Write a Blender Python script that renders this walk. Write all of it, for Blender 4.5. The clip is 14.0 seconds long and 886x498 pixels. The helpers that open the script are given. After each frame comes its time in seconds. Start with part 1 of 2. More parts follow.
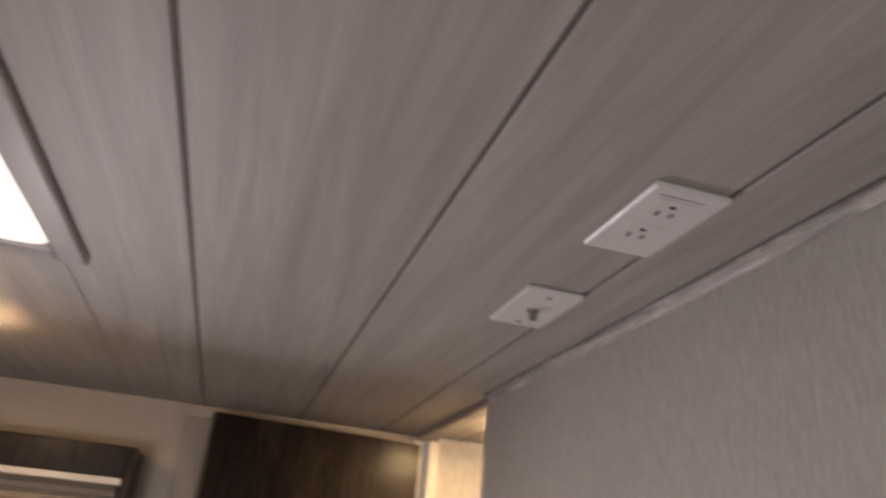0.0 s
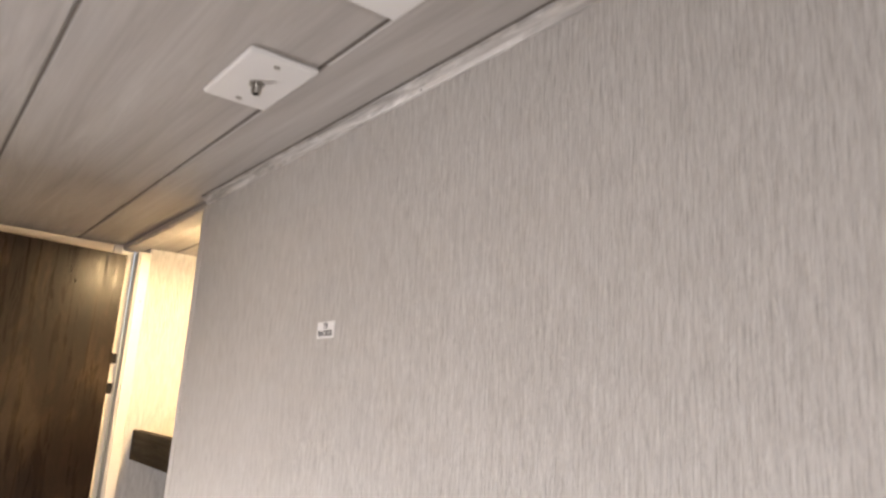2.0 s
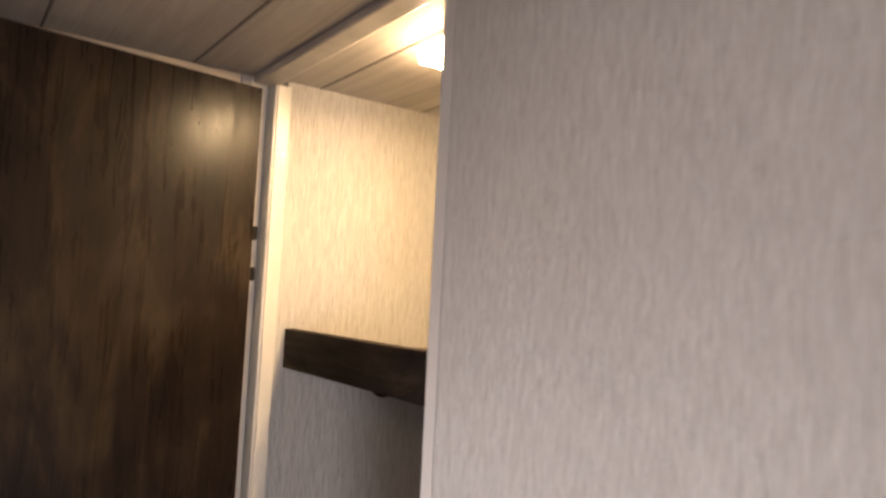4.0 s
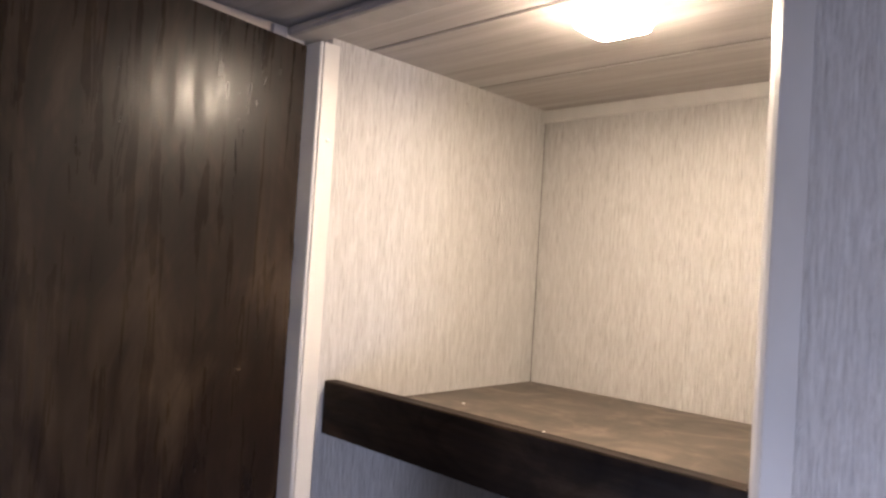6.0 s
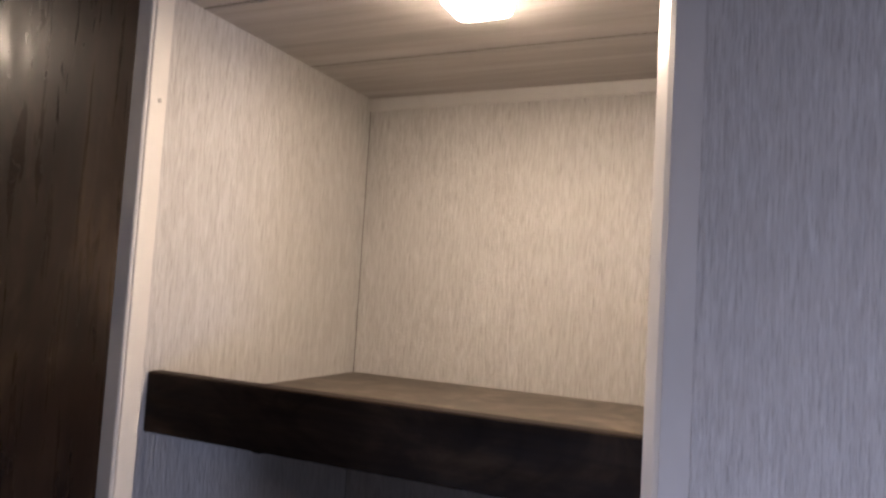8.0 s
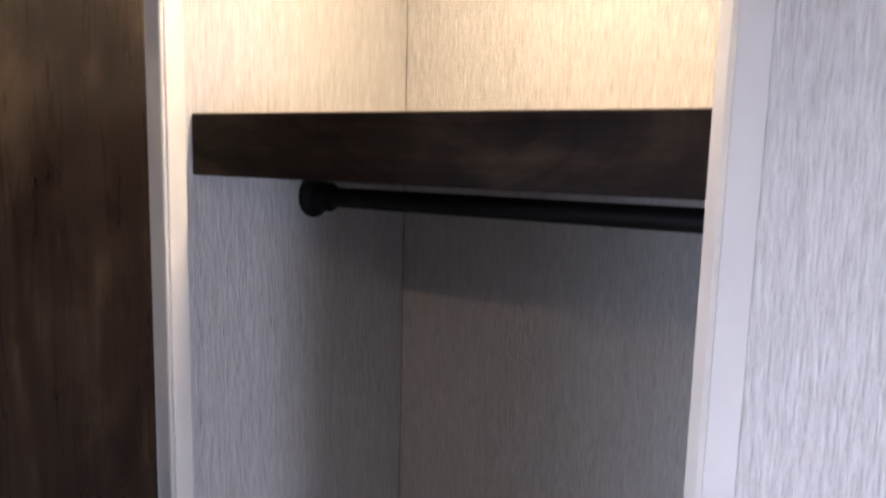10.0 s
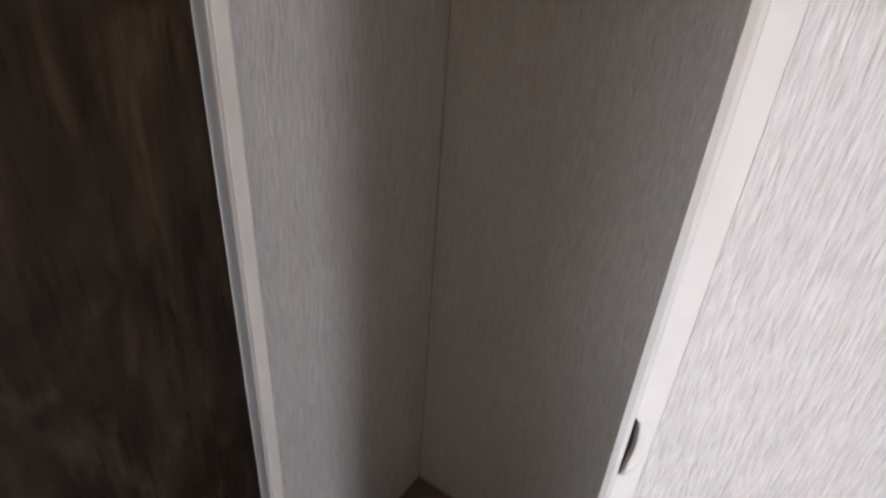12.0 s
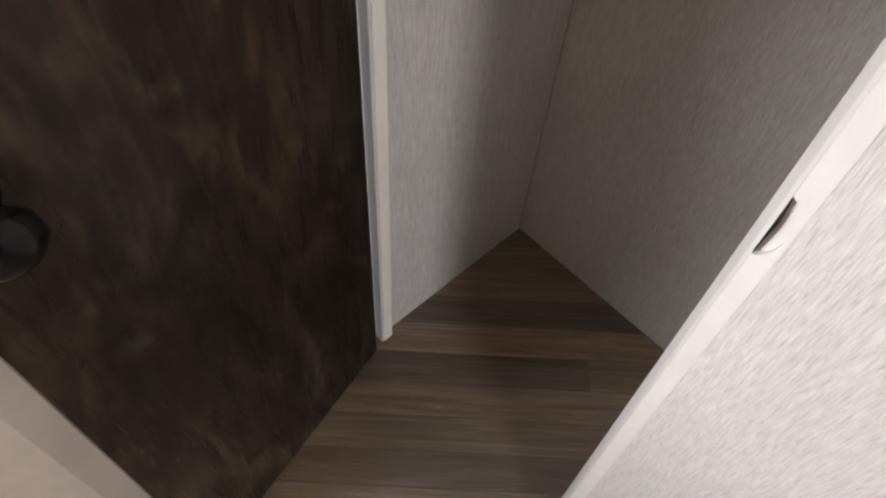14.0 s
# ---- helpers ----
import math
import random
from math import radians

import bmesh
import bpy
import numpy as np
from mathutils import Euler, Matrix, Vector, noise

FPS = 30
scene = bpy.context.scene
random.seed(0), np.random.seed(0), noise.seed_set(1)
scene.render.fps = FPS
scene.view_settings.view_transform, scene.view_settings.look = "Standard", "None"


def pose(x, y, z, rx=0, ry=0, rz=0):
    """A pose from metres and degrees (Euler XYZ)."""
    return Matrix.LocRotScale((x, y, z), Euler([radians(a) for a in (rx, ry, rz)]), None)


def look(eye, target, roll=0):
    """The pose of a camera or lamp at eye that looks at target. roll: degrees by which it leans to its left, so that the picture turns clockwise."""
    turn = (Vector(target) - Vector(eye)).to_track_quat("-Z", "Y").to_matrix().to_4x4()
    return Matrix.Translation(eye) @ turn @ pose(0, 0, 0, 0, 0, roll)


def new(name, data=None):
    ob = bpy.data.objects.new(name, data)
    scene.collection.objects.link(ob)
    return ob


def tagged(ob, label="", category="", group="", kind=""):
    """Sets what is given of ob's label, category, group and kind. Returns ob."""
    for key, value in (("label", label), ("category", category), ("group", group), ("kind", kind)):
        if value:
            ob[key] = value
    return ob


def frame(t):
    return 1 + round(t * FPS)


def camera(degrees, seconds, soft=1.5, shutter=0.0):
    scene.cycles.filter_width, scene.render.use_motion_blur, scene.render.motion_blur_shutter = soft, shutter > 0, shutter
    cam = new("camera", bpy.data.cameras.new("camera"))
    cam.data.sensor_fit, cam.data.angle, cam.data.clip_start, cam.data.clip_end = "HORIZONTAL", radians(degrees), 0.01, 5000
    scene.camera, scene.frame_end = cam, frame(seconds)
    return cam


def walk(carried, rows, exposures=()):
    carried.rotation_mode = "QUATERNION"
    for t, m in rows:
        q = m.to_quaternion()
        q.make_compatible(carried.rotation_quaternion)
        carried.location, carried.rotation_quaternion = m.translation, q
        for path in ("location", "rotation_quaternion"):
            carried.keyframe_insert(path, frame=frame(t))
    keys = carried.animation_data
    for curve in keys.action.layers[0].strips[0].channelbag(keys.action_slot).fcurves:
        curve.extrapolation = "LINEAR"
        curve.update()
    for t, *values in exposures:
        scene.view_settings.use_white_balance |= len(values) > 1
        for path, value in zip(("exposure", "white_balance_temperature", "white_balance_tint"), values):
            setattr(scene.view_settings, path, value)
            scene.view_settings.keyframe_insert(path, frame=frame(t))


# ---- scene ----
cam = camera(64.5, 14.0, soft=2.4, shutter=0.55)
# seconds, x, y, z, pitch, roll, yaw
PATH = [
    (0, -0.4375, -1.2496, 1.7368, 24.18, -5.22, -16.81),
    (0.5, -0.4213, -1.2210, 1.7399, 21.28, -4.73, -26.12),
    (1, -0.4005, -1.1946, 1.7332, 17.52, -4.18, -32.41),
    (1.5, -0.4091, -1.1845, 1.7326, 13.93, -2.94, -36.51),
    (2, -0.3671, -1.1494, 1.7200, 12.48, -3.42, -37.97),
    (2.5, -0.3308, -1.0635, 1.6961, 11.71, -3.44, -38.38),
    (3, -0.3014, -0.8996, 1.6801, 9.65, -3.07, -36.75),
    (3.5, -0.3667, -0.7088, 1.6806, 6.52, -3.49, -35.41),
    (4, -0.3837, -0.5547, 1.6893, 3.89, -2.83, -35.72),
    (4.2, -0.3900, -0.5113, 1.7051, 2.21, -3.28, -36.55),
    (6.5, -0.4516, -0.0943, 1.7687, 2.45, -3.95, -52.70),
    (7, -0.4828, -0.0654, 1.7673, 4.89, -4.08, -62.82),
    (7.2, -0.4929, -0.0556, 1.7628, 5.74, -3.84, -65.73),
    (9.3, -0.4183, -0.0708, 1.6234, -2.46, -1.88, -60.92),
    (9.5, -0.4208, -0.0661, 1.6088, -3.98, -1.56, -60.57),
    (10, -0.4300, -0.0579, 1.5883, -7.57, -1.45, -60.57),
    (10.5, -0.4205, -0.0661, 1.5610, -12.03, -1.45, -61.02),
    (11, -0.4195, -0.0819, 1.5646, -20.81, -2.04, -60.39),
    (11.5, -0.4223, -0.0775, 1.5108, -26.66, -2.60, -57.83),
    (12, -0.4148, -0.0730, 1.4571, -35.33, -3.53, -54.78),
    (12.5, -0.4137, -0.0678, 1.4235, -41.36, -3.33, -52.75),
    (13, -0.4063, -0.0603, 1.3627, -46.81, -4.12, -49.67),
    (13.5, -0.4148, -0.0382, 1.3541, -52.43, -3.42, -46.80),
    (14, -0.4049, -0.0456, 1.4058, -55.68, -2.92, -43.07),
]
EXPOSURES = [
    (0.0, -0.15, 9200, 30), (0.5, 0.14, 9200, 29), (1.0, 0.28, 9200, 26), (1.5, 0.85, 9100, 25), (2.5, 0.80, 9000, 23), (3.0, 0.52, 8700, 23),
    (3.5, 0.42, 8800, 26), (4.2, 0.26, 9000, 29), (6.3, 0.08, 5900, 30), (7.2, -0.44, 6000, 32),
    (9.3, 0.04, 6200, 31), (10.0, 0.64, 6500, 27), (10.5, 0.58, 7700, 27), (11.0, 0.86, 7900, 23), (11.5, 0.57, 7900, 24), (12.0, 0.58, 7900, 23),
    (12.5, 0.72, 8300, 22), (13.0, 0.80, 8450, 22), (14.0, 0.74, 8500, 21)]
walk(cam, [(t, pose(x, y, z, 90 + p, r, w)) for t, x, y, z, p, r, w in PATH], EXPOSURES)

# ---- daylight ----
world = bpy.data.worlds.new("world")
scene.world = world
world.use_nodes = True
sky = world.node_tree.nodes.new("ShaderNodeTexSky")
sky.sky_type = "NISHITA"
sky.sun_disc = False
sky.sun_elevation, sky.sun_rotation = radians(38), radians(160)
background = world.node_tree.nodes["Background"]
background.inputs["Strength"].default_value = 0.12
world.node_tree.links.new(sky.outputs[0], background.inputs["Color"])


def area_lamp(name, m, sx, sy, watts, colour):
    data = bpy.data.lights.new(name, "AREA")
    data.shape, data.size, data.size_y, data.energy, data.color = "RECTANGLE", sx, sy, watts, colour
    ob = new(name, data)
    ob.matrix_world = m
    return ob


HEIGHT = 2.031          # ceiling
ROOM_X0, ROOM_Y0 = -2.35, -2.45
FAR_Y = 0.545           # wall behind the open door
CLOSET_X, CLOSET_Y = 0.491, 0.529

WINDOW_REAR_W, WINDOW_FAR_W, SKYLIGHT_W = 40.0, 25.0, 1.2
# sky light in the bedroom window
area_lamp("window_daylight", look((-1.10, ROOM_Y0 - 0.02, 1.25), (-0.95, -1.20, -0.30)), 0.56, 0.78, WINDOW_REAR_W, (0.66, 0.81, 1.0))
area_lamp("side_window_daylight", look((-0.885, FAR_Y + 0.03, 1.20), (-0.70, -1.0, 0.05)), 0.30, 0.46, WINDOW_FAR_W, (0.66, 0.81, 1.0))


# ---- materials ----
def material(name, rough=0.5, metal=0.0):
    m = bpy.data.materials.new(name)
    m.use_nodes = True
    b = m.node_tree.nodes["Principled BSDF"]
    b.inputs["Roughness"].default_value = rough
    b.inputs["Metallic"].default_value = metal
    return m, m.node_tree, b


def coords(nt, scale, use_random=False):
    tc = nt.nodes.new("ShaderNodeTexCoord")
    mp = nt.nodes.new("ShaderNodeMapping")
    mp.inputs["Scale"].default_value = scale
    nt.links.new(tc.outputs["Object"], mp.inputs["Vector"])
    if use_random:
        info = nt.nodes.new("ShaderNodeObjectInfo")
        mul = nt.nodes.new("ShaderNodeMath")
        mul.operation = "MULTIPLY"
        mul.inputs[1].default_value = 37.0
        nt.links.new(info.outputs["Random"], mul.inputs[0])
        comb = nt.nodes.new("ShaderNodeCombineXYZ")
        for i in range(3):
            nt.links.new(mul.outputs[0], comb.inputs[i])
        nt.links.new(comb.outputs[0], mp.inputs["Location"])
    return mp.outputs[0]


def noise_tex(nt, vec, scale=1.0, detail=4.0, rough=0.6, distortion=0.0):
    n = nt.nodes.new("ShaderNodeTexNoise")
    n.inputs["Scale"].default_value, n.inputs["Detail"].default_value = scale, detail
    n.inputs["Roughness"].default_value, n.inputs["Distortion"].default_value = rough, distortion
    nt.links.new(vec, n.inputs["Vector"])
    return n.outputs["Fac"]


def ramp(nt, fac, stops):
    r = nt.nodes.new("ShaderNodeValToRGB")
    while len(r.color_ramp.elements) < len(stops):
        r.color_ramp.elements.new(0.5)
    for e, (p, c) in zip(r.color_ramp.elements, stops):
        e.position, e.color = p, (*c, 1) if len(c) == 3 else c
    nt.links.new(fac, r.inputs[0])
    return r.outputs[0]


def mix(nt, a, b, fac, mode="MIX"):
    m = nt.nodes.new("ShaderNodeMix")
    m.data_type, m.blend_type = "RGBA", mode
    if isinstance(fac, float):
        m.inputs[0].default_value = fac
    else:
        nt.links.new(fac, m.inputs[0])
    nt.links.new(a, m.inputs[6])
    nt.links.new(b, m.inputs[7])
    return m.outputs[2]


def bump(nt, b, height, strength, distance):
    n = nt.nodes.new("ShaderNodeBump")
    n.inputs["Strength"].default_value, n.inputs["Distance"].default_value = strength, distance
    nt.links.new(height, n.inputs["Height"])
    nt.links.new(n.outputs[0], b.inputs["Normal"])


def wallpaper_material():
    """Woven-look vinyl paper: short upright threads, pale grey on off-white."""
    m, nt, b = material("wallpaper", 0.40)
    threads = noise_tex(nt, coords(nt, (460, 460, 38)), 1.0, 3.0, 0.65, 0.4)
    broad = noise_tex(nt, coords(nt, (160, 160, 18)), 1.0, 3.0, 0.6, 0.3)
    blot = noise_tex(nt, coords(nt, (6, 6, 3)), 1.0, 3.0, 0.5)
    c1 = ramp(nt, threads, [(0.28, (0.49, 0.475, 0.457)), (0.48, (0.58, 0.565, 0.545)), (0.68, (0.66, 0.65, 0.63))])
    c2 = ramp(nt, broad, [(0.32, (0.90, 0.894, 0.890)), (0.62, (1, 1, 1))])
    hairs = noise_tex(nt, coords(nt, (640, 640, 42)), 1.0, 2.0, 0.6)
    c1 = mix(nt, c1, ramp(nt, hairs, [(0.33, (0.80, 0.79, 0.78)), (0.47, (1, 1, 1))]), 1.0, "MULTIPLY")
    c3 = ramp(nt, blot, [(0.3, (0.94, 0.935, 0.93)), (0.7, (1, 1, 1))])
    nt.links.new(mix(nt, mix(nt, c1, c2, 1.0, "MULTIPLY"), c3, 1.0, "MULTIPLY"), b.inputs["Base Color"])
    lumps = noise_tex(nt, coords(nt, (190, 190, 44)), 1.0, 3.0, 0.6, 0.6)
    bump(nt, b, mix(nt, threads, lumps, 0.5), 1.0, 0.0040)
    return m


def ceiling_material():
    """Whitewashed printed plank with long grain along the room."""
    m, nt, b = material("whitewashed_plank", 0.58)
    grain = noise_tex(nt, coords(nt, (30, 1.6, 30)), 1.0, 6.0, 0.66, 1.0)
    fine = noise_tex(nt, coords(nt, (320, 9, 320)), 1.0, 3.0, 0.6)
    c1 = ramp(nt, grain, [(0.28, (0.36, 0.33, 0.31)), (0.5, (0.45, 0.423, 0.402)), (0.72, (0.55, 0.528, 0.506))])
    c2 = ramp(nt, fine, [(0.3, (0.93, 0.922, 0.915)), (0.65, (1, 1, 1))])
    nt.links.new(mix(nt, c1, c2, 1.0, "MULTIPLY"), b.inputs["Base Color"])
    bump(nt, b, fine, 0.2, 0.0008)
    return m


def streak_material():
    """Off-white wrapped strip with faint long streaks."""
    m, nt, b = material("streaked_strip", 0.45)
    grain = noise_tex(nt, coords(nt, (90, 9, 90)), 1.0, 5.0, 0.68, 1.4)
    nt.links.new(ramp(nt, grain, [(0.36, (0.27, 0.25, 0.235)), (0.5, (0.47, 0.45, 0.43)), (0.62, (0.68, 0.66, 0.64))]), b.inputs["Base Color"])
    bump(nt, b, grain, 0.15, 0.0008)
    return m


def dark_wood_material(name, spec, rough, run="z"):
    """Dark walnut laminate, upright grain with cloudy figure and knots."""
    m, nt, b = material(name, 0.4)
    def lie(a, b):
        return (a, a, b) if run == "z" else (a, b, a)
    figure = noise_tex(nt, coords(nt, lie(9, 3.4)), 1.0, 6.0, 0.62, 1.6)
    cloud = noise_tex(nt, coords(nt, lie(5, 2.4)), 1.0, 3.0, 0.55, 0.8)
    grain = noise_tex(nt, coords(nt, lie(110, 5.0)), 1.0, 4.0, 0.65, 0.5)
    pores = noise_tex(nt, coords(nt, lie(420, 16)), 1.0, 2.0, 0.6)
    knots = noise_tex(nt, coords(nt, lie(6.5, 3.0)), 1.0, 2.0, 0.5, 2.6)
    c1 = ramp(nt, figure, [(0.30, (0.0112, 0.0074, 0.0060)), (0.5, (0.0225, 0.0150, 0.0112)), (0.66, (0.0540, 0.0385, 0.0262))])
    c2 = ramp(nt, grain, [(0.3, (0.62, 0.60, 0.58)), (0.6, (1, 1, 1))])
    c3 = ramp(nt, cloud, [(0.34, (0.62, 0.58, 0.56)), (0.62, (1.15, 1.12, 1.05))])
    c4 = ramp(nt, knots, [(0.36, (1, 1, 1)), (0.40, (0.80, 0.78, 0.77)), (0.45, (1, 1, 1)), (0.475, (1, 1, 1)), (0.51, (0.74, 0.72, 0.71)), (0.55, (1, 1, 1))])
    c1 = mix(nt, c1, c4, 1.0, "MULTIPLY")
    nt.links.new(mix(nt, mix(nt, c1, c2, 1.0, "MULTIPLY"), c3, 1.0, "MULTIPLY"), b.inputs["Base Color"])
    streak = noise_tex(nt, coords(nt, lie(80, 6)), 1.0, 4.0, 0.62, 0.5)
    r = ramp(nt, streak, [(0.38, (rough + 0.16,) * 3), (0.60, (rough,) * 3)])
    nt.links.new(r, b.inputs["Roughness"])
    b.inputs["Specular IOR Level"].default_value = spec
    bump(nt, b, mix(nt, mix(nt, pores, streak, 0.55), cloud, 0.2), 0.10, 0.0010)
    return m


def shelf_wood_material():
    """Brown plywood laminate with cathedral grain along the shelf."""
    m, nt, b = material("brown_shelf_wood", 0.45)
    figure = noise_tex(nt, coords(nt, (10, 6.0, 10)), 1.0, 5.0, 0.6, 3.0)
    grain = noise_tex(nt, coords(nt, (120, 7, 120)), 1.0, 4.0, 0.6, 0.6)
    c1 = ramp(nt, figure, [(0.32, (0.045, 0.034, 0.026)), (0.5, (0.095, 0.073, 0.055)), (0.68, (0.190, 0.150, 0.114))])
    c2 = ramp(nt, grain, [(0.3, (0.84, 0.83, 0.82)), (0.6, (1, 1, 1))])
    nt.links.new(mix(nt, c1, c2, 1.0, "MULTIPLY"), b.inputs["Base Color"])
    bump(nt, b, grain, 0.2, 0.0006)
    return m


def floor_material():
    """Grey-brown vinyl plank, grain along the plank, each plank its own tone."""
    m, nt, b = material("vinyl_plank", 0.42)
    grain = noise_tex(nt, coords(nt, (3.0, 75, 75), True), 1.0, 5.0, 0.65, 1.2)
    fine = noise_tex(nt, coords(nt, (14, 330, 330), True), 1.0, 3.0, 0.6)
    c1 = ramp(nt, grain, [(0.28, (0.084, 0.061, 0.045)), (0.5, (0.143, 0.106, 0.079)), (0.72, (0.220, 0.170, 0.130))])
    info = nt.nodes.new("ShaderNodeObjectInfo")
    tone = ramp(nt, info.outputs["Random"], [(0.0, (0.55, 0.56, 0.58)), (0.5, (0.90, 0.90, 0.90)), (1.0, (1.40, 1.34, 1.28))])
    c2 = ramp(nt, fine, [(0.3, (0.80, 0.79, 0.78)), (0.65, (1, 1, 1))])
    nt.links.new(mix(nt, mix(nt, c1, tone, 1.0, "MULTIPLY"), c2, 1.0, "MULTIPLY"), b.inputs["Base Color"])
    bump(nt, b, fine, 0.2, 0.0005)
    return m


def painted(name, colour, rough, spots=0.06, scale=14.0):
    """Smooth painted, wrapped or moulded surface with faint unevenness."""
    m, nt, b = material(name, rough)
    n = noise_tex(nt, coords(nt, (scale, scale, scale * 0.6)), 1.0, 4.0, 0.6)
    lo = tuple(c * (1 - spots * 2) for c in colour)
    hi = tuple(min(1.0, c * (1 + spots * 0.5)) for c in colour)
    nt.links.new(ramp(nt, n, [(0.25, lo), (0.7, hi)]), b.inputs["Base Color"])
    fine = noise_tex(nt, coords(nt, (260, 260, 260)), 1.0, 2.0, 0.5)
    bump(nt, b, fine, 0.08, 0.0005)
    return m


def glowing(name, colour, strength):
    m, nt, b = material(name, 0.4)
    b.inputs["Base Color"].default_value = (0.8, 0.8, 0.8, 1)
    b.inputs["Emission Color"].default_value = (*colour, 1)
    b.inputs["Emission Strength"].default_value = strength
    return m


PAPER = wallpaper_material()
CEILING = ceiling_material()
DARK = dark_wood_material("dark_walnut", 0.20, 0.25)
DARK_MATT = dark_wood_material("dark_walnut_matt", 0.12, 0.55, "y")
SHELF = shelf_wood_material()
FLOOR = floor_material()
TRIM_STREAK = streak_material()
JAMB_CEILING = painted("whitewashed_wrap", (0.45, 0.425, 0.40), 0.42, 0.10, 24.0)
CREAM = painted("cream_trim", (0.74, 0.71, 0.66), 0.38)
BEIGE = painted("beige_wall", (0.50, 0.43, 0.355), 0.5, 0.05, 30.0)
TAN_STRIP = painted("tan_strip", (0.40, 0.345, 0.295), 0.45)
JAMB = painted("pale_jamb_wrap", (0.60, 0.585, 0.56), 0.40)
TRIM_GREY = painted("grey_edge_trim", (0.36, 0.35, 0.36), 0.30)
EDGE_STRIP = painted("off_white_edge", (0.58, 0.57, 0.56), 0.34)
WHITE_PLASTIC = painted("white_plastic", (0.80, 0.79, 0.78), 0.30, 0.02)
BLACK = painted("black_metal", (0.006, 0.0055, 0.006), 0.6)
BLACK.node_tree.nodes["Principled BSDF"].inputs["Specular IOR Level"].default_value = 0.2
BLACK_GLOSS = painted("gloss_black", (0.003, 0.003, 0.0035), 0.14)
BLACK_GLOSS.node_tree.nodes["Principled BSDF"].inputs["Specular IOR Level"].default_value = 0.22
DARK_GAP = painted("dark_gap", (0.03, 0.027, 0.025), 0.8)
JOINT = painted("brown_joint", (0.14, 0.12, 0.106), 0.8)
STEEL = material("dull_steel", 0.32, 1.0)[0]
STEEL.node_tree.nodes["Principled BSDF"].inputs["Base Color"].default_value = (0.42, 0.40, 0.37, 1)
LABEL_WHITE = painted("label_paper", (0.90, 0.90, 0.90), 0.5, 0.02)
INK = painted("label_ink", (0.05, 0.05, 0.05), 0.6)
TAN_PANEL = painted("tan_panel", (0.55, 0.46, 0.36), 0.4)
PUCK_GLOW = glowing("warm_diffuser", (1.0, 0.85, 0.54), 350.0)
PUCK_DIM = glowing("warm_diffuser_dim", (1.0, 0.80, 0.52), 148.0)
RIM_GLOW = glowing("warm_rim", (1.0, 0.84, 0.60), 14.0)
SKY_GLOW = glowing("skylight_dome", (0.80, 0.90, 1.0), SKYLIGHT_W)


# ---- mesh helpers ----
def box(bm, x0, x1, y0, y1, z0, z1, bevel=0.0, segments=2):
    vs = [bm.verts.new((x, y, z)) for x in (x0, x1) for y in (y0, y1) for z in (z0, z1)]
    fs = [bm.faces.new([vs[i] for i in q]) for q in ((0, 1, 3, 2), (4, 6, 7, 5), (0, 4, 5, 1), (2, 3, 7, 6), (0, 2, 6, 4), (1, 5, 7, 3))]
    if bevel:
        edges = list({e for f in fs for e in f.edges})
        bmesh.ops.bevel(bm, geom=edges, offset=bevel, segments=segments, profile=0.5, affect="EDGES")
    return bm


def cylinder(bm, centre, radius, depth, axis="z", segments=32, radius2=None, bevel=0.0):
    turn = {"z": Matrix(), "x": Matrix.Rotation(math.pi / 2, 4, "Y"), "y": Matrix.Rotation(-math.pi / 2, 4, "X")}[axis]
    r = bmesh.ops.create_cone(bm, cap_ends=True, segments=segments, radius1=radius, radius2=radius if radius2 is None else radius2,
                              depth=depth, matrix=Matrix.Translation(centre) @ turn)
    if bevel:
        caps = {e for v in r["verts"] for f in v.link_faces if len(f.verts) > 4 for e in f.edges}
        bmesh.ops.bevel(bm, geom=list(caps), offset=bevel, segments=2, profile=0.5, affect="EDGES")
    return bm


def lathe(bm, profile, centre, axis, steps=36):
    """Turn a profile of (radius, distance along axis) about an axis through centre."""
    axis = Vector(axis).normalized()
    u = axis.orthogonal().normalized()
    v = axis.cross(u)
    rings = []
    for r, d in profile:
        rings.append([bm.verts.new(Vector(centre) + axis * d + (u * math.cos(a) + v * math.sin(a)) * r)
                      for a in (2 * math.pi * i / steps for i in range(steps))])
    for p, q in zip(rings, rings[1:]):
        for i in range(steps):
            bm.faces.new((p[i], p[(i + 1) % steps], q[(i + 1) % steps], q[i]))
    bm.faces.new(rings[0][::-1]), bm.faces.new(rings[-1])
    return bm


def prism(bm, points, z0, z1, plane="xy"):
    """Extrude a flat outline. plane xy: along z; yz: along x; xz: along y."""
    place = {"xy": lambda a, b, c: (a, b, c), "yz": lambda a, b, c: (c, a, b), "xz": lambda a, b, c: (a, c, b)}[plane]
    lo = [bm.verts.new(place(a, b, z0)) for a, b in points]
    hi = [bm.verts.new(place(a, b, z1)) for a, b in points]
    n = len(points)
    bm.faces.new(lo[::-1]), bm.faces.new(hi)
    for i in range(n):
        bm.faces.new((lo[i], lo[(i + 1) % n], hi[(i + 1) % n], hi[i]))
    return bm


def rounded(x0, x1, y0, y1, r, n=6):
    """A rectangle's outline with rounded corners."""
    out = []
    for cx, cy, a in ((x1 - r, y1 - r, 0), (x0 + r, y1 - r, 90), (x0 + r, y0 + r, 180), (x1 - r, y0 + r, 270)):
        out += [(cx + r * math.cos(radians(a + 90 * i / n)), cy + r * math.sin(radians(a + 90 * i / n))) for i in range(n + 1)]
    return out


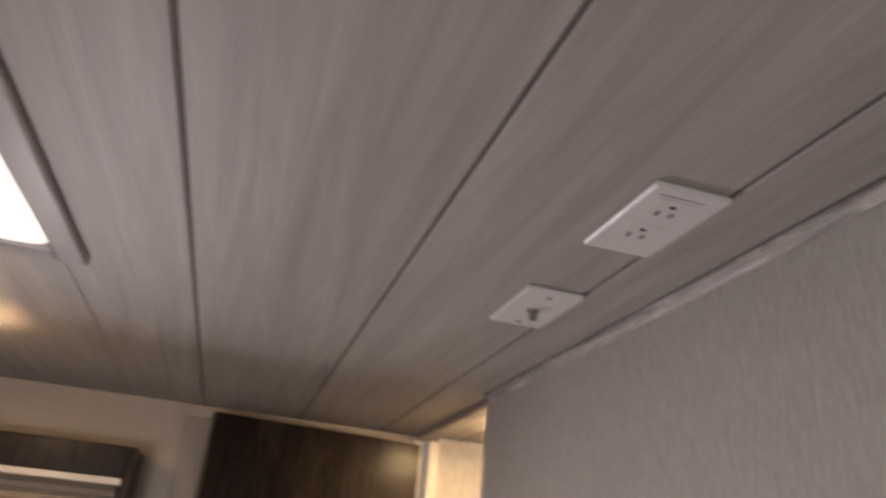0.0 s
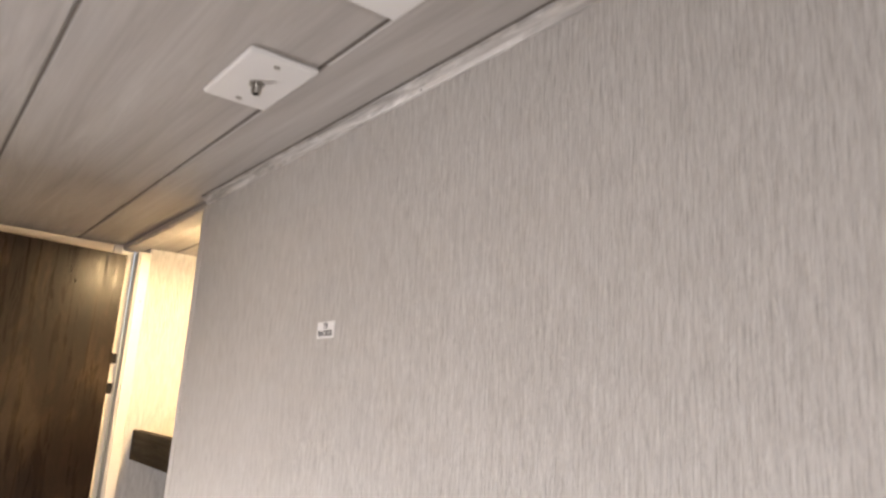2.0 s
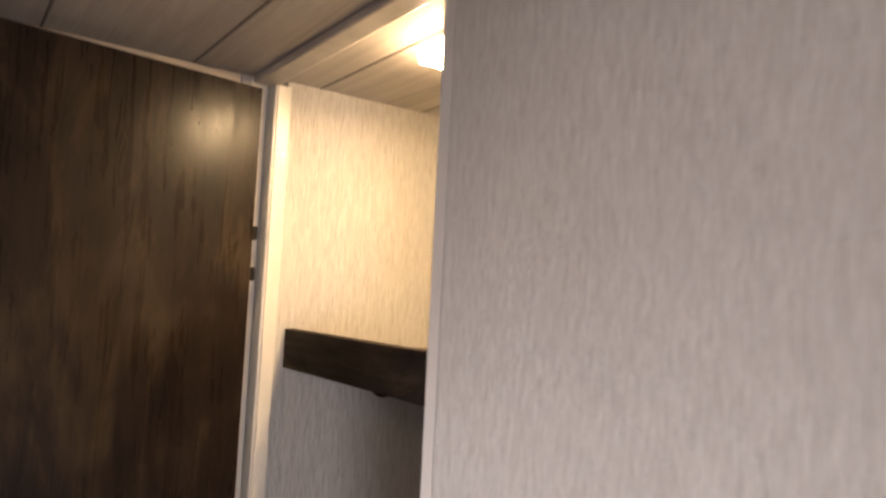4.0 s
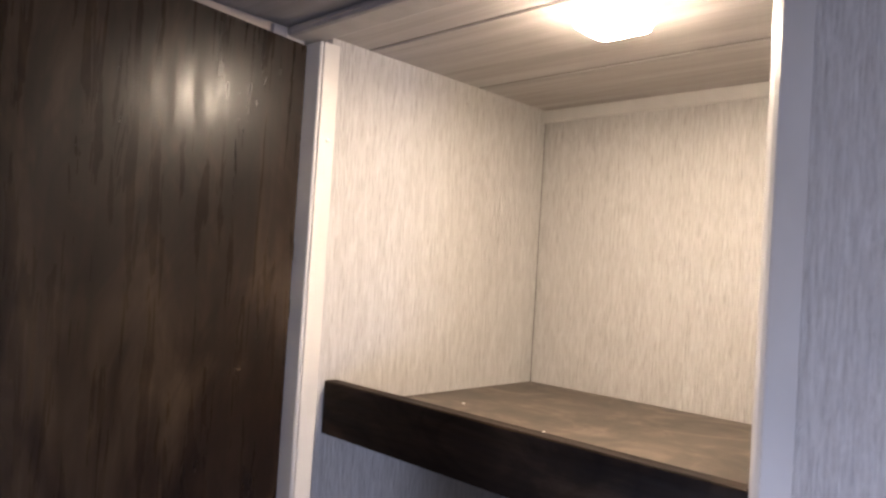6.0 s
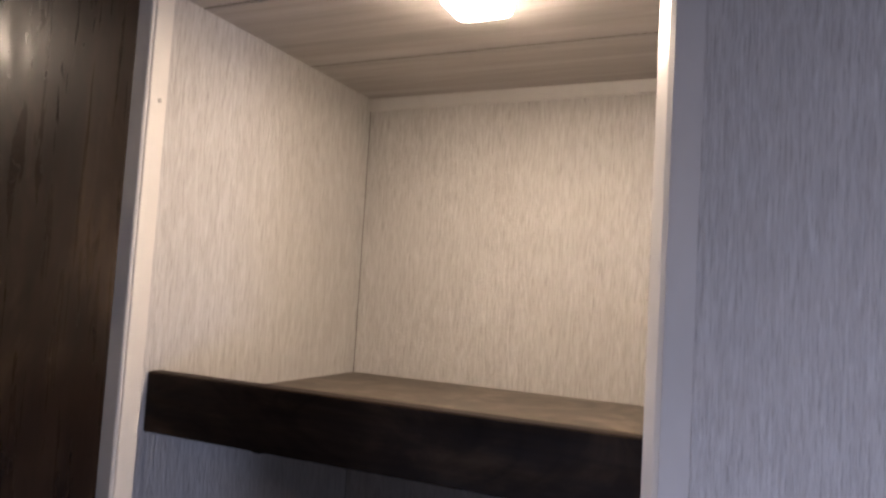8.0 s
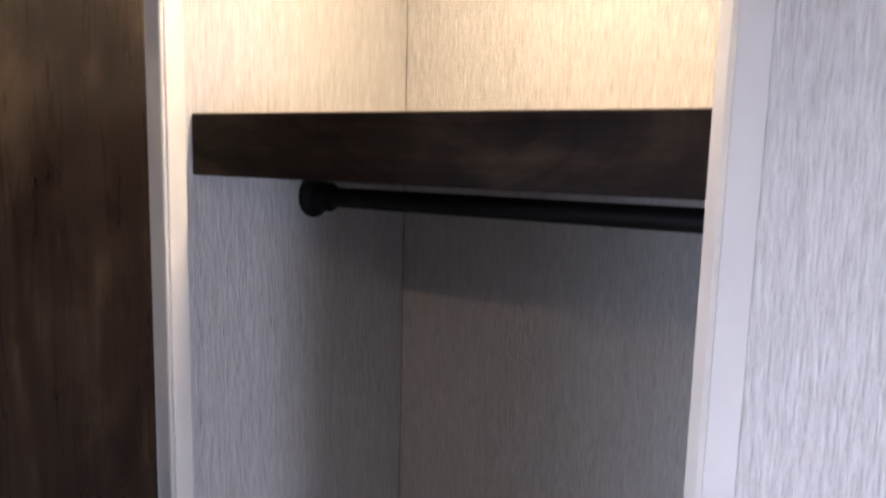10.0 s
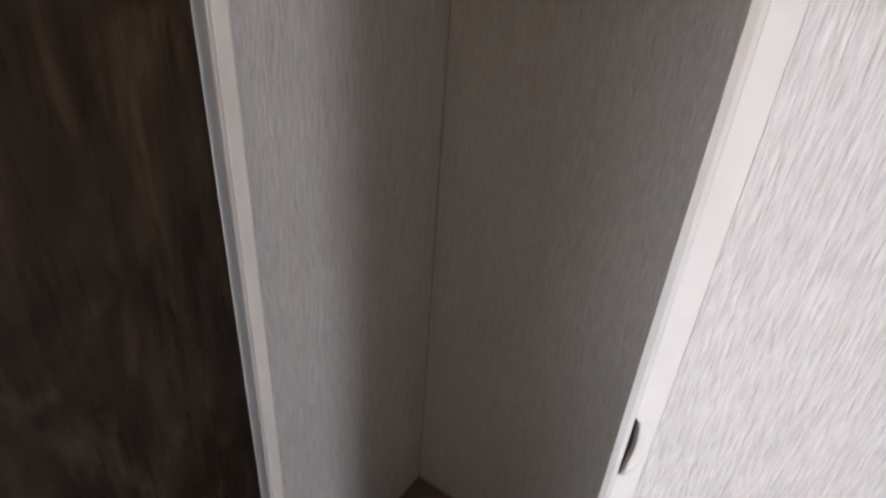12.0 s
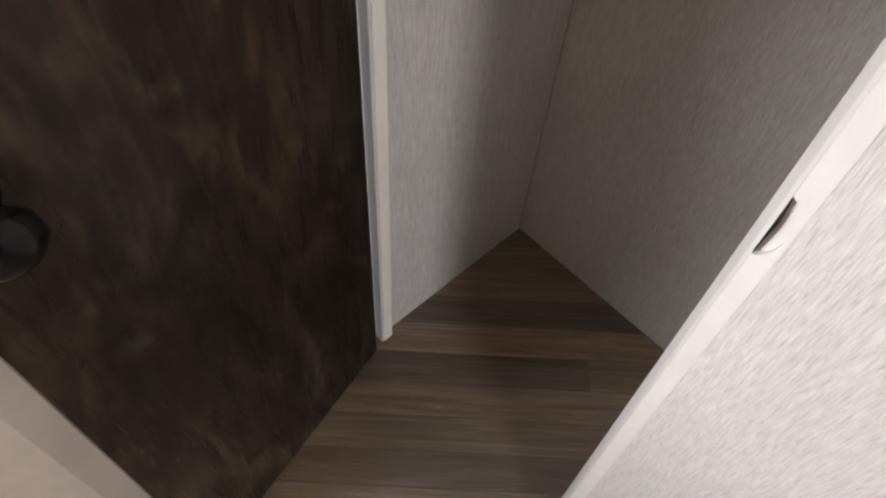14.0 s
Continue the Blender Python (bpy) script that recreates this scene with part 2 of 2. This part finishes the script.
def make(name, bm, mat, smooth=False):
    bmesh.ops.recalc_face_normals(bm, faces=bm.faces[:])
    me = bpy.data.meshes.new(name)
    bm.to_mesh(me)
    bm.free()
    me.materials.append(mat)
    if smooth:
        me.shade_smooth()
        me.set_sharp_from_angle(angle=radians(40))
    return new(name, me)


def part(name, bm, mat, parent, label="", smooth=False):
    ob = make(name, bm, mat, smooth)
    ob.parent = parent
    if label:
        tagged(ob, label)
    return ob


def structure(name, bm, mat, label, category, smooth=False):
    return tagged(make(name, bm, mat, smooth), label, category, kind="structure")


def thing(name, base, label, category, group=""):
    ob = new(name)
    ob.empty_display_size = 0.05
    return tagged(ob, label, category, group)


B = bmesh.new

# ---- walls ----
structure("wall_east", box(B(), 0.0, 0.035, ROOM_Y0, -0.019, 0.0, HEIGHT), PAPER,
          "pale grey thread-textured papered wall beside the closet", "wall")
bm = B()
for x0, x1, z0, z1 in ((ROOM_X0, -1.06, 0, HEIGHT), (-0.71, 0.0285, 0, HEIGHT), (-1.06, -0.71, 0, 0.94), (-1.06, -0.71, 1.66, HEIGHT)):
    box(bm, x0, x1, FAR_Y, 0.60, z0, z1)
structure("wall_north", bm, BEIGE, "beige wall with a window, behind the open closet door", "wall")
# end wall out of view; brown is picked to weaken the bounce light
bm = B()
for x0, x1, z0, z1 in ((ROOM_X0, -1.42, 0, HEIGHT), (-0.78, 0.035, 0, HEIGHT), (-1.42, -0.78, 0, 0.82), (-1.42, -0.78, 1.68, HEIGHT)):
    box(bm, x0, x1, ROOM_Y0 - 0.06, ROOM_Y0, z0, z1)
structure("wall_south", bm, SHELF, "unseen end wall with the bedroom window, made dark brown to cut bounced light", "wall")
# never in view: added dark so less light bounces into the closet
structure("wall_west", box(B(), ROOM_X0 - 0.06, ROOM_X0, ROOM_Y0 - 0.06, 0.60, 0.0, HEIGHT), SHELF, "unseen bedroom side wall, made dark brown to cut bounced light", "wall")
structure("closet_wall_side", box(B(), 0.0605, CLOSET_X + 0.03, CLOSET_Y, 0.60, 0.0, HEIGHT), PAPER,
          "papered side wall inside the closet", "wall")
structure("closet_wall_back", box(B(), CLOSET_X, CLOSET_X + 0.03, -0.06, CLOSET_Y, 0.0, HEIGHT), PAPER,
          "papered back wall of the closet", "wall")
structure("closet_wall_near", box(B(), 0.045, CLOSET_X, -0.06, -0.03, 0.0, HEIGHT), PAPER,
          "papered side wall of the closet by its opening", "wall")

# ---- ceiling: planks with recessed joints, one mesh ----
bm = B()
JOINTS = (ROOM_X0 - 0.062, -2.13, -1.93, -1.72, -1.51, -1.30, -1.10, -0.526, -0.2965, -0.089, 0.1185, 0.326, CLOSET_X + 0.032)
SKY_X0, SKY_X1, SKY_Y0, SKY_Y1 = -1.08, -0.680, -0.98, -0.406
for x0, x1 in zip(JOINTS, JOINTS[1:]):
    a, b = x0 + 0.0020, x1 - 0.0020
    if a < SKY_X0 and b > SKY_X0:
        box(bm, a, SKY_X0, ROOM_Y0 - 0.06, 0.60, HEIGHT, HEIGHT + 0.012, 0.0016, 1)
        a = SKY_X0
    if a <= SKY_X0 + 0.001 and b > SKY_X1:
        box(bm, SKY_X1, b, ROOM_Y0 - 0.06, 0.60, HEIGHT, HEIGHT + 0.012, 0.0016, 1)
        for y0, y1 in ((ROOM_Y0 - 0.06, SKY_Y0), (SKY_Y1, 0.60)):
            box(bm, a, SKY_X1, y0, y1, HEIGHT, HEIGHT + 0.012)
    else:
        box(bm, a, b, ROOM_Y0 - 0.06, 0.60, HEIGHT, HEIGHT + 0.012, 0.0016, 1)
structure("ceiling", bm, CEILING, "whitewashed wood-grain plank ceiling with dark joints", "ceiling")
bm = B()
for x0, x1, y0, y1 in ((ROOM_X0 - 0.06, SKY_X0, ROOM_Y0 - 0.06, 0.60), (SKY_X1, CLOSET_X + 0.03, ROOM_Y0 - 0.06, 0.60),
                       (SKY_X0, SKY_X1, ROOM_Y0 - 0.06, SKY_Y0), (SKY_X0, SKY_X1, SKY_Y1, 0.60)):
    box(bm, x0, x1, y0, y1, HEIGHT + 0.0125, HEIGHT + 0.05)
for xj in JOINTS[1:-1]:
    box(bm, xj - 0.0019, xj + 0.0019, ROOM_Y0, 0.60, HEIGHT + 0.0012, HEIGHT + 0.0123)
structure("ceiling_backing", bm, JOINT, "dark joints and backing of the ceiling planks", "ceiling")

# skylight in the ceiling
skylight = thing("skylight", None, "ceiling skylight with a pale grey frame and bright dome", "skylight")
bm = B()
for x0, x1, y0, y1 in ((SKY_X0 - 0.034, SKY_X0, SKY_Y0 - 0.034, SKY_Y1 + 0.030), (SKY_X1, SKY_X1 + 0.033, SKY_Y0 - 0.034, SKY_Y1 + 0.030),
                       (SKY_X0, SKY_X1, SKY_Y0 - 0.034, SKY_Y0), (SKY_X0, SKY_X1, SKY_Y1, SKY_Y1 + 0.030)):
    box(bm, x0, x1, y0, y1, HEIGHT - 0.010, HEIGHT, 0.003)
part("frame", bm, TRIM_GREY, skylight, "grey moulded frame")
part("dome", prism(B(), rounded(SKY_X0 + 0.001, SKY_X1 - 0.001, SKY_Y0 + 0.001, SKY_Y1 - 0.001, 0.03), HEIGHT - 0.004, HEIGHT + 0.002), SKY_GLOW, skylight, "bright translucent dome")


def puck_light(x, y, label, glow):
    lamp = thing("ceiling_light", None, label, "ceiling light", "square ceiling lights")
    part("housing", box(B(), x - 0.026, x + 0.026, y - 0.026, y + 0.026, HEIGHT - 0.006, HEIGHT, 0.002), WHITE_PLASTIC, lamp, "white housing")
    part("rim", prism(B(), rounded(x - 0.031, x + 0.031, y - 0.031, y + 0.031, 0.012), HEIGHT - 0.020, HEIGHT - 0.0062), RIM_GLOW, lamp, "glowing rim", True)
    part("diffuser", prism(B(), rounded(x - 0.029, x + 0.029, y - 0.029, y + 0.029, 0.011), HEIGHT - 0.025, HEIGHT - 0.0202), glow, lamp, "glowing warm diffuser")


puck_light(0.150, 0.206, "small square warm light on the closet ceiling, lit", PUCK_GLOW)
puck_light(-0.895, -0.04, "small square warm light on the bedroom ceiling, lit", PUCK_DIM)

# ---- trims ----
structure("trim_ceiling_east", prism(B(), [(0.0, HEIGHT - 0.001), (0.0, HEIGHT - 0.013), (-0.002, HEIGHT - 0.013), (-0.006, HEIGHT - 0.009), (-0.012, HEIGHT - 0.005), (-0.012, HEIGHT - 0.001)],
          ROOM_Y0, -0.019, "xz"), TRIM_STREAK, "pale streaked strip between wall and ceiling", "trim")
# dark-coloured strip stands in for the shade between ceiling and trim
structure("trim_shadow_line_east", box(B(), -0.0140, -0.0118, ROOM_Y0, -0.021, HEIGHT - 0.0016, HEIGHT - 0.0002), JOINT, "dark strip painted as the shadow line between ceiling and strip", "trim")
for y in (-0.95, -0.62, -0.30):
    nail = tagged(make("nail_head", cylinder(B(), (-0.0040, y, HEIGHT - 0.0108), 0.0016, 0.0014, "x", 10), STEEL), "small dark nail head in the ceiling strip", "nail", "nail heads")
structure("trim_ceiling_north", box(B(), -0.56, -0.0185, FAR_Y - 0.010, FAR_Y, HEIGHT - 0.030, HEIGHT - 0.002, 0.002), BEIGE, "beige strip on the wall over the open door", "trim")
structure("trim_hinge_wall", box(B(), -0.018, 0.0300, 0.5405, FAR_Y - 0.0005, 0.0, HEIGHT - 0.004, 0.0015), CREAM, "cream upright board beside the hinge-side post", "trim")
structure("trim_corner_block", box(B(), -0.0170, 0.0010, 0.5330, 0.5400, HEIGHT - 0.034, HEIGHT - 0.004, 0.0015), TRIM_GREY, "grey end block of the strip over the door", "trim")
structure("trim_header", box(B(), 0.003, 0.043, -0.019, 0.5395, HEIGHT - 0.013, HEIGHT - 0.0005, 0.005), JAMB_CEILING, "whitewashed strip over the closet opening", "trim")
structure("trim_closet_back", box(B(), CLOSET_X - 0.006, CLOSET_X, -0.03, CLOSET_Y, HEIGHT - 0.020, HEIGHT, 0.002), JAMB, "white strip over the closet's back wall", "trim")

# latch-side jamb with the hollow for the latch
arc = [(-0.0015 - 0.0145 * math.sin(math.pi * i / 14), 0.997 - 0.035 * math.cos(math.pi * i / 14)) for i in range(15)]
outline = [(-0.0195, 0.0), (-0.0015, 0.0)] + arc + [(-0.0015, HEIGHT - 0.0135), (-0.0195, HEIGHT - 0.0135)]
jamb = structure("jamb_latch_side", prism(B(), outline, -0.0008, 0.0055, "yz"), JAMB, "cream door jamb strip with a half-round latch hollow", "jamb")
part("reveal", prism(B(), [(0.0058, -0.0185), (0.0058, -0.0013), (-0.0007, -0.0013), (0.0035, 0.0030), (0.022, 0.0125), (0.044, 0.0125), (0.044, -0.0185)], 0.0, HEIGHT - 0.0135), JAMB, jamb)
part("latch_slot", prism(B(), [(-0.0042 + 0.0027 * abs(1 - i / 6), 0.962 + 0.070 * i / 12) for i in range(13)] + [(-0.0014, 1.032), (-0.0014, 0.962)], 0.0002, 0.0057, "yz"), BLACK, jamb, "dark slot")

# hinge-side jamb
jamb = structure("jamb_hinge_side", box(B(), 0.0375, 0.060, 0.512, FAR_Y + 0.02, 0.0, HEIGHT - 0.0135, 0.0015), CREAM, "cream hinge-side jamb post", "jamb")
part("edge_strip", box(B(), 0.0320, 0.0370, 0.5125, FAR_Y - 0.001, 0.0, HEIGHT - 0.0135, 0.002), EDGE_STRIP, jamb, "off-white edge strip")
part("screw_head", cylinder(B(), (0.05, 0.5115, 1.905), 0.0022, 0.001, "y", 12), STEEL, jamb)

# ---- closet door, open ----
hinge, free = Vector((0.007, 0.502)), Vector((-0.480, 0.383))
along = (free - hinge).normalized()
width = (free - hinge).length
DOOR = Matrix.Translation((hinge.x, hinge.y, 0)) @ Matrix.Rotation(math.atan2(along.y, along.x), 4, "Z")
door = tagged(new("closet_door"), "dark walnut closet door standing open against the wall", "door")
door.matrix_world = DOOR
# local: x along the door from the hinges, y towards the room, thickness behind
bm = B()
WARP = 0.048
rows = [[bm.verts.new((x, y + WARP * -x / width * (z / 2.0 - 0.12), z)) for x, y in ((0, 0), (width, 0), (width, -0.030), (0, -0.030))]
        for z in (0.014 + 1.988 * i / 16 for i in range(17))]
for p, q in zip(rows, rows[1:]):
    for i in range(4):
        bm.faces.new((p[i], p[(i + 1) % 4], q[(i + 1) % 4], q[i]))
bm.faces.new(rows[0]), bm.faces.new(rows[-1])
part("leaf", bm, DARK, door, "", True)
knob_c = (width - 0.051, -0.017, 0.982)
knob = part("knob", lathe(B(), [(0.010, 0.002), (0.011, 0.028), (0.015, 0.033), (0.024, 0.042), (0.0285, 0.053), (0.0275, 0.063), (0.021, 0.069), (0.008, 0.071)],
            knob_c, (0, 1, 0)), BLACK_GLOSS, door, "glossy black round knob", True)
part("rosette", lathe(B(), [(0.0, 0.0), (0.032, 0.0005), (0.031, 0.005), (0.022, 0.009), (0.011, 0.010)], knob_c, (0, 1, 0)), BLACK_GLOSS, knob, "", True)
for z in (1.743, 0.26):
    h = part("hinge", box(B(), -0.010, -0.0005, -0.0292, -0.0280, z - 0.045, z + 0.045), CREAM, door, "hinge with black knuckles")
    for dz in (-0.0325, 0.0325):
        part("knuckle", box(B(), -0.021, -0.008, -0.0310, -0.0170, z + dz - 0.011, z + dz + 0.011, 0.002), BLACK, h)

# ---- closet shelf, front board, rail ----
shelf = thing("closet_shelf", None, "brown wood-grain closet shelf with a dark front board", "shelf")
part("panel", box(B(), 0.100, CLOSET_X, -0.03, CLOSET_Y, 1.574, 1.594), SHELF, shelf, "brown wood-grain panel")
part("front_board", box(B(), 0.081, 0.0995, -0.03, CLOSET_Y, 1.562, 1.625, 0.002), DARK_MATT, shelf, "dark walnut front board")
rail = thing("closet_rail", None, "black metal clothes rail under the closet shelf", "clothes rail")
part("rod", cylinder(B(), (0.273, 0.249, 1.533), 0.0125, 0.555, "y", 24), BLACK, rail, "", True)
for y, s in ((CLOSET_Y, -1), (-0.03, 1)):
    part("flange", lathe(B(), [(0.0, 0.0), (0.027, 0.0), (0.027, 0.006), (0.019, 0.012), (0.018, 0.030), (0.013, 0.032)], (0.273, y, 1.533), (0, s, 0)), BLACK, rail, "", True)

structure("corner_seam", box(B(), CLOSET_X - 0.0010, CLOSET_X - 0.0002, CLOSET_Y - 0.0010, CLOSET_Y - 0.0002, 0.0, HEIGHT - 0.021), JOINT, "thin dark seam in the closet corner", "trim")
tagged(make("nail_head", cylinder(B(), (0.300, CLOSET_Y - 0.0006, HEIGHT - 0.028), 0.0018, 0.0012, "y", 10), STEEL), "small nail head high on the closet wall", "nail", "nail heads")
# crumbs left on the shelf
for cx, cy, a, l in ((0.155, 0.470, 20, 0.007), (0.150, 0.425, 65, 0.009), (0.250, 0.455, 5, 0.004), (0.210, 0.300, 40, 0.004)):
    chip = tagged(make("paper_chip", box(B(), -l / 2, l / 2, -0.0016, 0.0016, 0.0, 0.0012, 0.0004, 1), LABEL_WHITE), "tiny white paper chip lying on the closet shelf", "chip", "chips on the shelf")
    chip.matrix_world = Matrix.Translation((cx, cy, 1.594)) @ Matrix.Rotation(radians(a), 4, "Z")

# ---- ceiling plates ----
def plate(name, label, category, y0, y1):
    ob = thing(name, None, label, category)
    bm = B()
    box(bm, -0.160, -0.089, y0, y1, HEIGHT - 0.0065, HEIGHT, 0.0035, 3)
    part("cover", bm, WHITE_PLASTIC, ob)
    return ob


outlet = plate("power_outlet", "white double power outlet set in the plank ceiling", "power outlet", -0.827, -0.699)
for cy in (-0.793, -0.747):
    face = part("socket", box(B(), -0.146, -0.112, cy - 0.017, cy + 0.017, HEIGHT - 0.0078, HEIGHT - 0.006, 0.0008), WHITE_PLASTIC, outlet)
    for dx in (-0.0065, 0.0065):
        part("slot", box(B(), -0.129 + dx - 0.0012, -0.129 + dx + 0.0012, cy + 0.001, cy + 0.009, HEIGHT - 0.0082, HEIGHT - 0.0075), DARK_GAP, face)
    part("ground_hole", cylinder(B(), (-0.129, cy - 0.008, HEIGHT - 0.0079), 0.0028, 0.0006, "z", 16), DARK_GAP, face)
part("seam", box(B(), -0.150, -0.108, -0.8155, -0.8143, HEIGHT - 0.0068, HEIGHT - 0.0062), TRIM_GREY, outlet)

coax = plate("cable_outlet", "white cable outlet with a threaded socket in the ceiling", "cable outlet", -0.569, -0.442)
socket = part("threaded_socket", lathe(B(), [(0.0075, 0.0), (0.0075, 0.003), (0.005, 0.0035), (0.0052, 0.005), (0.0046, 0.006), (0.0052, 0.007), (0.0046, 0.008), (0.0052, 0.009), (0.0046, 0.012)],
              (-0.1265, -0.506, HEIGHT - 0.006), (0, 0, -1)), STEEL, coax, "dark threaded metal socket", True)
part("pin_hole", cylinder(B(), (-0.1265, -0.506, HEIGHT - 0.0183), 0.0028, 0.0006, "z", 12), DARK_GAP, socket)
for cy in (-0.553, -0.459):
    part("screw", lathe(B(), [(0.0, 0.0), (0.0036, 0.0), (0.0030, 0.0014), (0.0, 0.0016)][1:], (-0.1265, cy, HEIGHT - 0.0062), (0, 0, -1), 16), STEEL, coax, "", True)

# ---- label on the wall ----
label = thing("wall_label", None, "small white printed label stuck on the papered wall", "label")
part("paper", box(B(), -0.0008, -0.0001, -0.484, -0.446, 1.7825, 1.8005), LABEL_WHITE, label)


def lettering(name, text, size, y, z, parent):
    """Upright dark print on the wall, read from inside the room."""
    cu = bpy.data.curves.new(name, "FONT")
    cu.body, cu.size, cu.align_x, cu.align_y, cu.extrude = text, size, "CENTER", "CENTER", 0.0001
    cu.offset = 0.0002
    cu.materials.append(INK)
    ob = new(name, cu)
    ob.matrix_world = Matrix(((0, 0, -1, -0.0011), (-1, 0, 0, y), (0, 1, 0, z), (0, 0, 0, 1)))
    ob.parent = parent
    return tagged(ob, "small dark capital letters")


lettering("print_upper", "TV", 0.0085, -0.4645, 1.7955, label)
lettering("print_lower", "BACKER", 0.0085, -0.4650, 1.7875, label)

# ---- far corner of the bedroom ----
structure("trim_wall_upright", box(B(), -0.560, -0.505, FAR_Y - 0.006, FAR_Y, 0.0, HEIGHT - 0.002, 0.002), TAN_STRIP, "tan upright strip on the wall behind the door", "trim")
valance = thing("window_valance", None, "dark walnut box valance over the window", "valance")
part("front_board", box(B(), -1.135, -0.645, 0.400, 0.416, 1.838, 1.902, 0.002), DARK, valance, "dark walnut front")
part("end_panel", box(B(), -0.644, -0.630, 0.400, FAR_Y, 1.60, 1.902, 0.002), DARK, valance)
part("end_panel", box(B(), -1.150, -1.136, 0.400, FAR_Y, 1.60, 1.902, 0.002), DARK, valance)
part("top_board", box(B(), -1.135, -0.645, 0.417, FAR_Y, 1.887, 1.901), DARK, valance)
part("bottom_strip", box(B(), -1.135, -0.646, 0.4005, 0.415, 1.823, 1.8375, 0.002), CREAM, valance, "pale lower strip")
shade = thing("pleated_blind", None, "half-lowered tan pleated blind under the valance", "blind")
for k in range(18):
    part("pleat", prism(B(), [(0.480, 1.825 - k * 0.022), (0.466, 1.814 - k * 0.022), (0.480, 1.8035 - k * 0.022), (0.484, 1.814 - k * 0.022)], -1.12, -0.660, "yz"), TAN_PANEL, shade)
part("head_rail", box(B(), -1.12, -0.660, 0.462, 0.500, 1.827, 1.850, 0.003), CREAM, shade)
window = structure("window_2", box(B(), -1.06, -0.71, FAR_Y - 0.012, 0.60, 0.92, 0.94), CREAM, "side window with a cream frame under the valance", "window")
for x0, x1, z0, z1 in ((-1.06, -1.035, 0.942, 1.658), (-0.735, -0.71, 0.942, 1.658), (-1.035, -0.735, 1.633, 1.658), (-1.035, -0.735, 0.942, 0.967)):
    part("window_frame", box(B(), x0, x1, FAR_Y + 0.006, FAR_Y + 0.022, z0, z1, 0.003), CREAM, window)

# ---- window behind the walker ----
window = structure("window_1", box(B(), -1.42, -0.78, ROOM_Y0 - 0.06, ROOM_Y0 + 0.012, 0.80, 0.82), CREAM, "bedroom window with a cream frame, in daylight", "window")
for x0, x1, z0, z1 in ((-1.42, -1.38, 0.822, 1.678), (-0.82, -0.78, 0.822, 1.678), (-1.38, -0.82, 1.64, 1.678), (-1.38, -0.82, 0.822, 0.86)):
    part("window_frame", box(B(), x0, x1, ROOM_Y0 - 0.05, ROOM_Y0 - 0.03, z0, z1, 0.003), CREAM, window)

# ---- floor: diagonal vinyl planks on a dark bed ----
structure("floor_bed", box(B(), ROOM_X0 - 0.06, CLOSET_X + 0.03, ROOM_Y0 - 0.06, 0.60, -0.06, -0.0045), DARK_GAP, "dark subfloor under the planks", "floor")
floor = tagged(new("floor"), "grey-brown vinyl planks laid on the diagonal", "floor", kind="structure")


def clip(poly, a, b, c):
    """Keep the part of a flat outline where a*x + b*y <= c."""
    out = []
    for p, q in zip(poly, poly[1:] + poly[:1]):
        dp, dq = a * p[0] + b * p[1] - c, a * q[0] + b * q[1] - c
        if dp <= 0:
            out.append(p)
        if dp * dq < 0:
            s = dp / (dp - dq)
            out.append((p[0] + (q[0] - p[0]) * s, p[1] + (q[1] - p[1]) * s))
    return out


R2 = math.sqrt(0.5)
rng = random.Random(7)
row_w, row_l = 0.0735, 1.25
for k in range(-66, 12):
    # across = (x + y) / sqrt 2, run = (x - y) / sqrt 2
    v0 = 0.311 * R2 + k * row_w
    start = rng.uniform(0, row_l) if abs(k) > 5 else 0.116 if k == 1 else rng.uniform(0.42, 0.68)
    for j in range(-4, 5):
        u0 = j * row_l + start
        inset = [(u0 + 0.0003, v0 + 0.0003), (u0 + row_l - 0.0003, v0 + 0.0003), (u0 + row_l - 0.0003, v0 + row_w - 0.0003), (u0 + 0.0003, v0 + row_w - 0.0003)]
        poly = [((u + v) * R2, (v - u) * R2) for u, v in inset]
        for a, b, c in ((1, 0, CLOSET_X), (-1, 0, -ROOM_X0), (0, 1, FAR_Y), (0, -1, -ROOM_Y0)):
            poly = clip(poly, a, b, c) if poly else poly
        if len(poly) < 3:
            continue
        flat = [((x - y) * R2 - u0, (x + y) * R2 - v0) for x, y in poly]
        bm = B()
        n = len(flat)
        lo = [bm.verts.new((u, v, -0.004)) for u, v in flat]
        mid = [bm.verts.new((u, v, -0.0006)) for u, v in flat]
        cu, cv = sum(u for u, v in flat) / n, sum(v for u, v in flat) / n
        hi = [bm.verts.new((u + (cu - u) / max(0.02, math.hypot(cu - u, cv - v)) * 0.0008, v + (cv - v) / max(0.02, math.hypot(cu - u, cv - v)) * 0.0008, 0.0)) for u, v in flat]
        bm.faces.new(hi)
        for p, q in ((lo, mid), (mid, hi)):
            for i in range(n):
                bm.faces.new((p[i], p[(i + 1) % n], q[(i + 1) % n], q[i]))
        pl = part("plank", bm, FLOOR, floor)
        pl.matrix_world = Matrix(((R2, R2, 0, (u0 + v0) * R2), (-R2, R2, 0, (v0 - u0) * R2), (0, 0, 1, 0), (0, 0, 0, 1)))
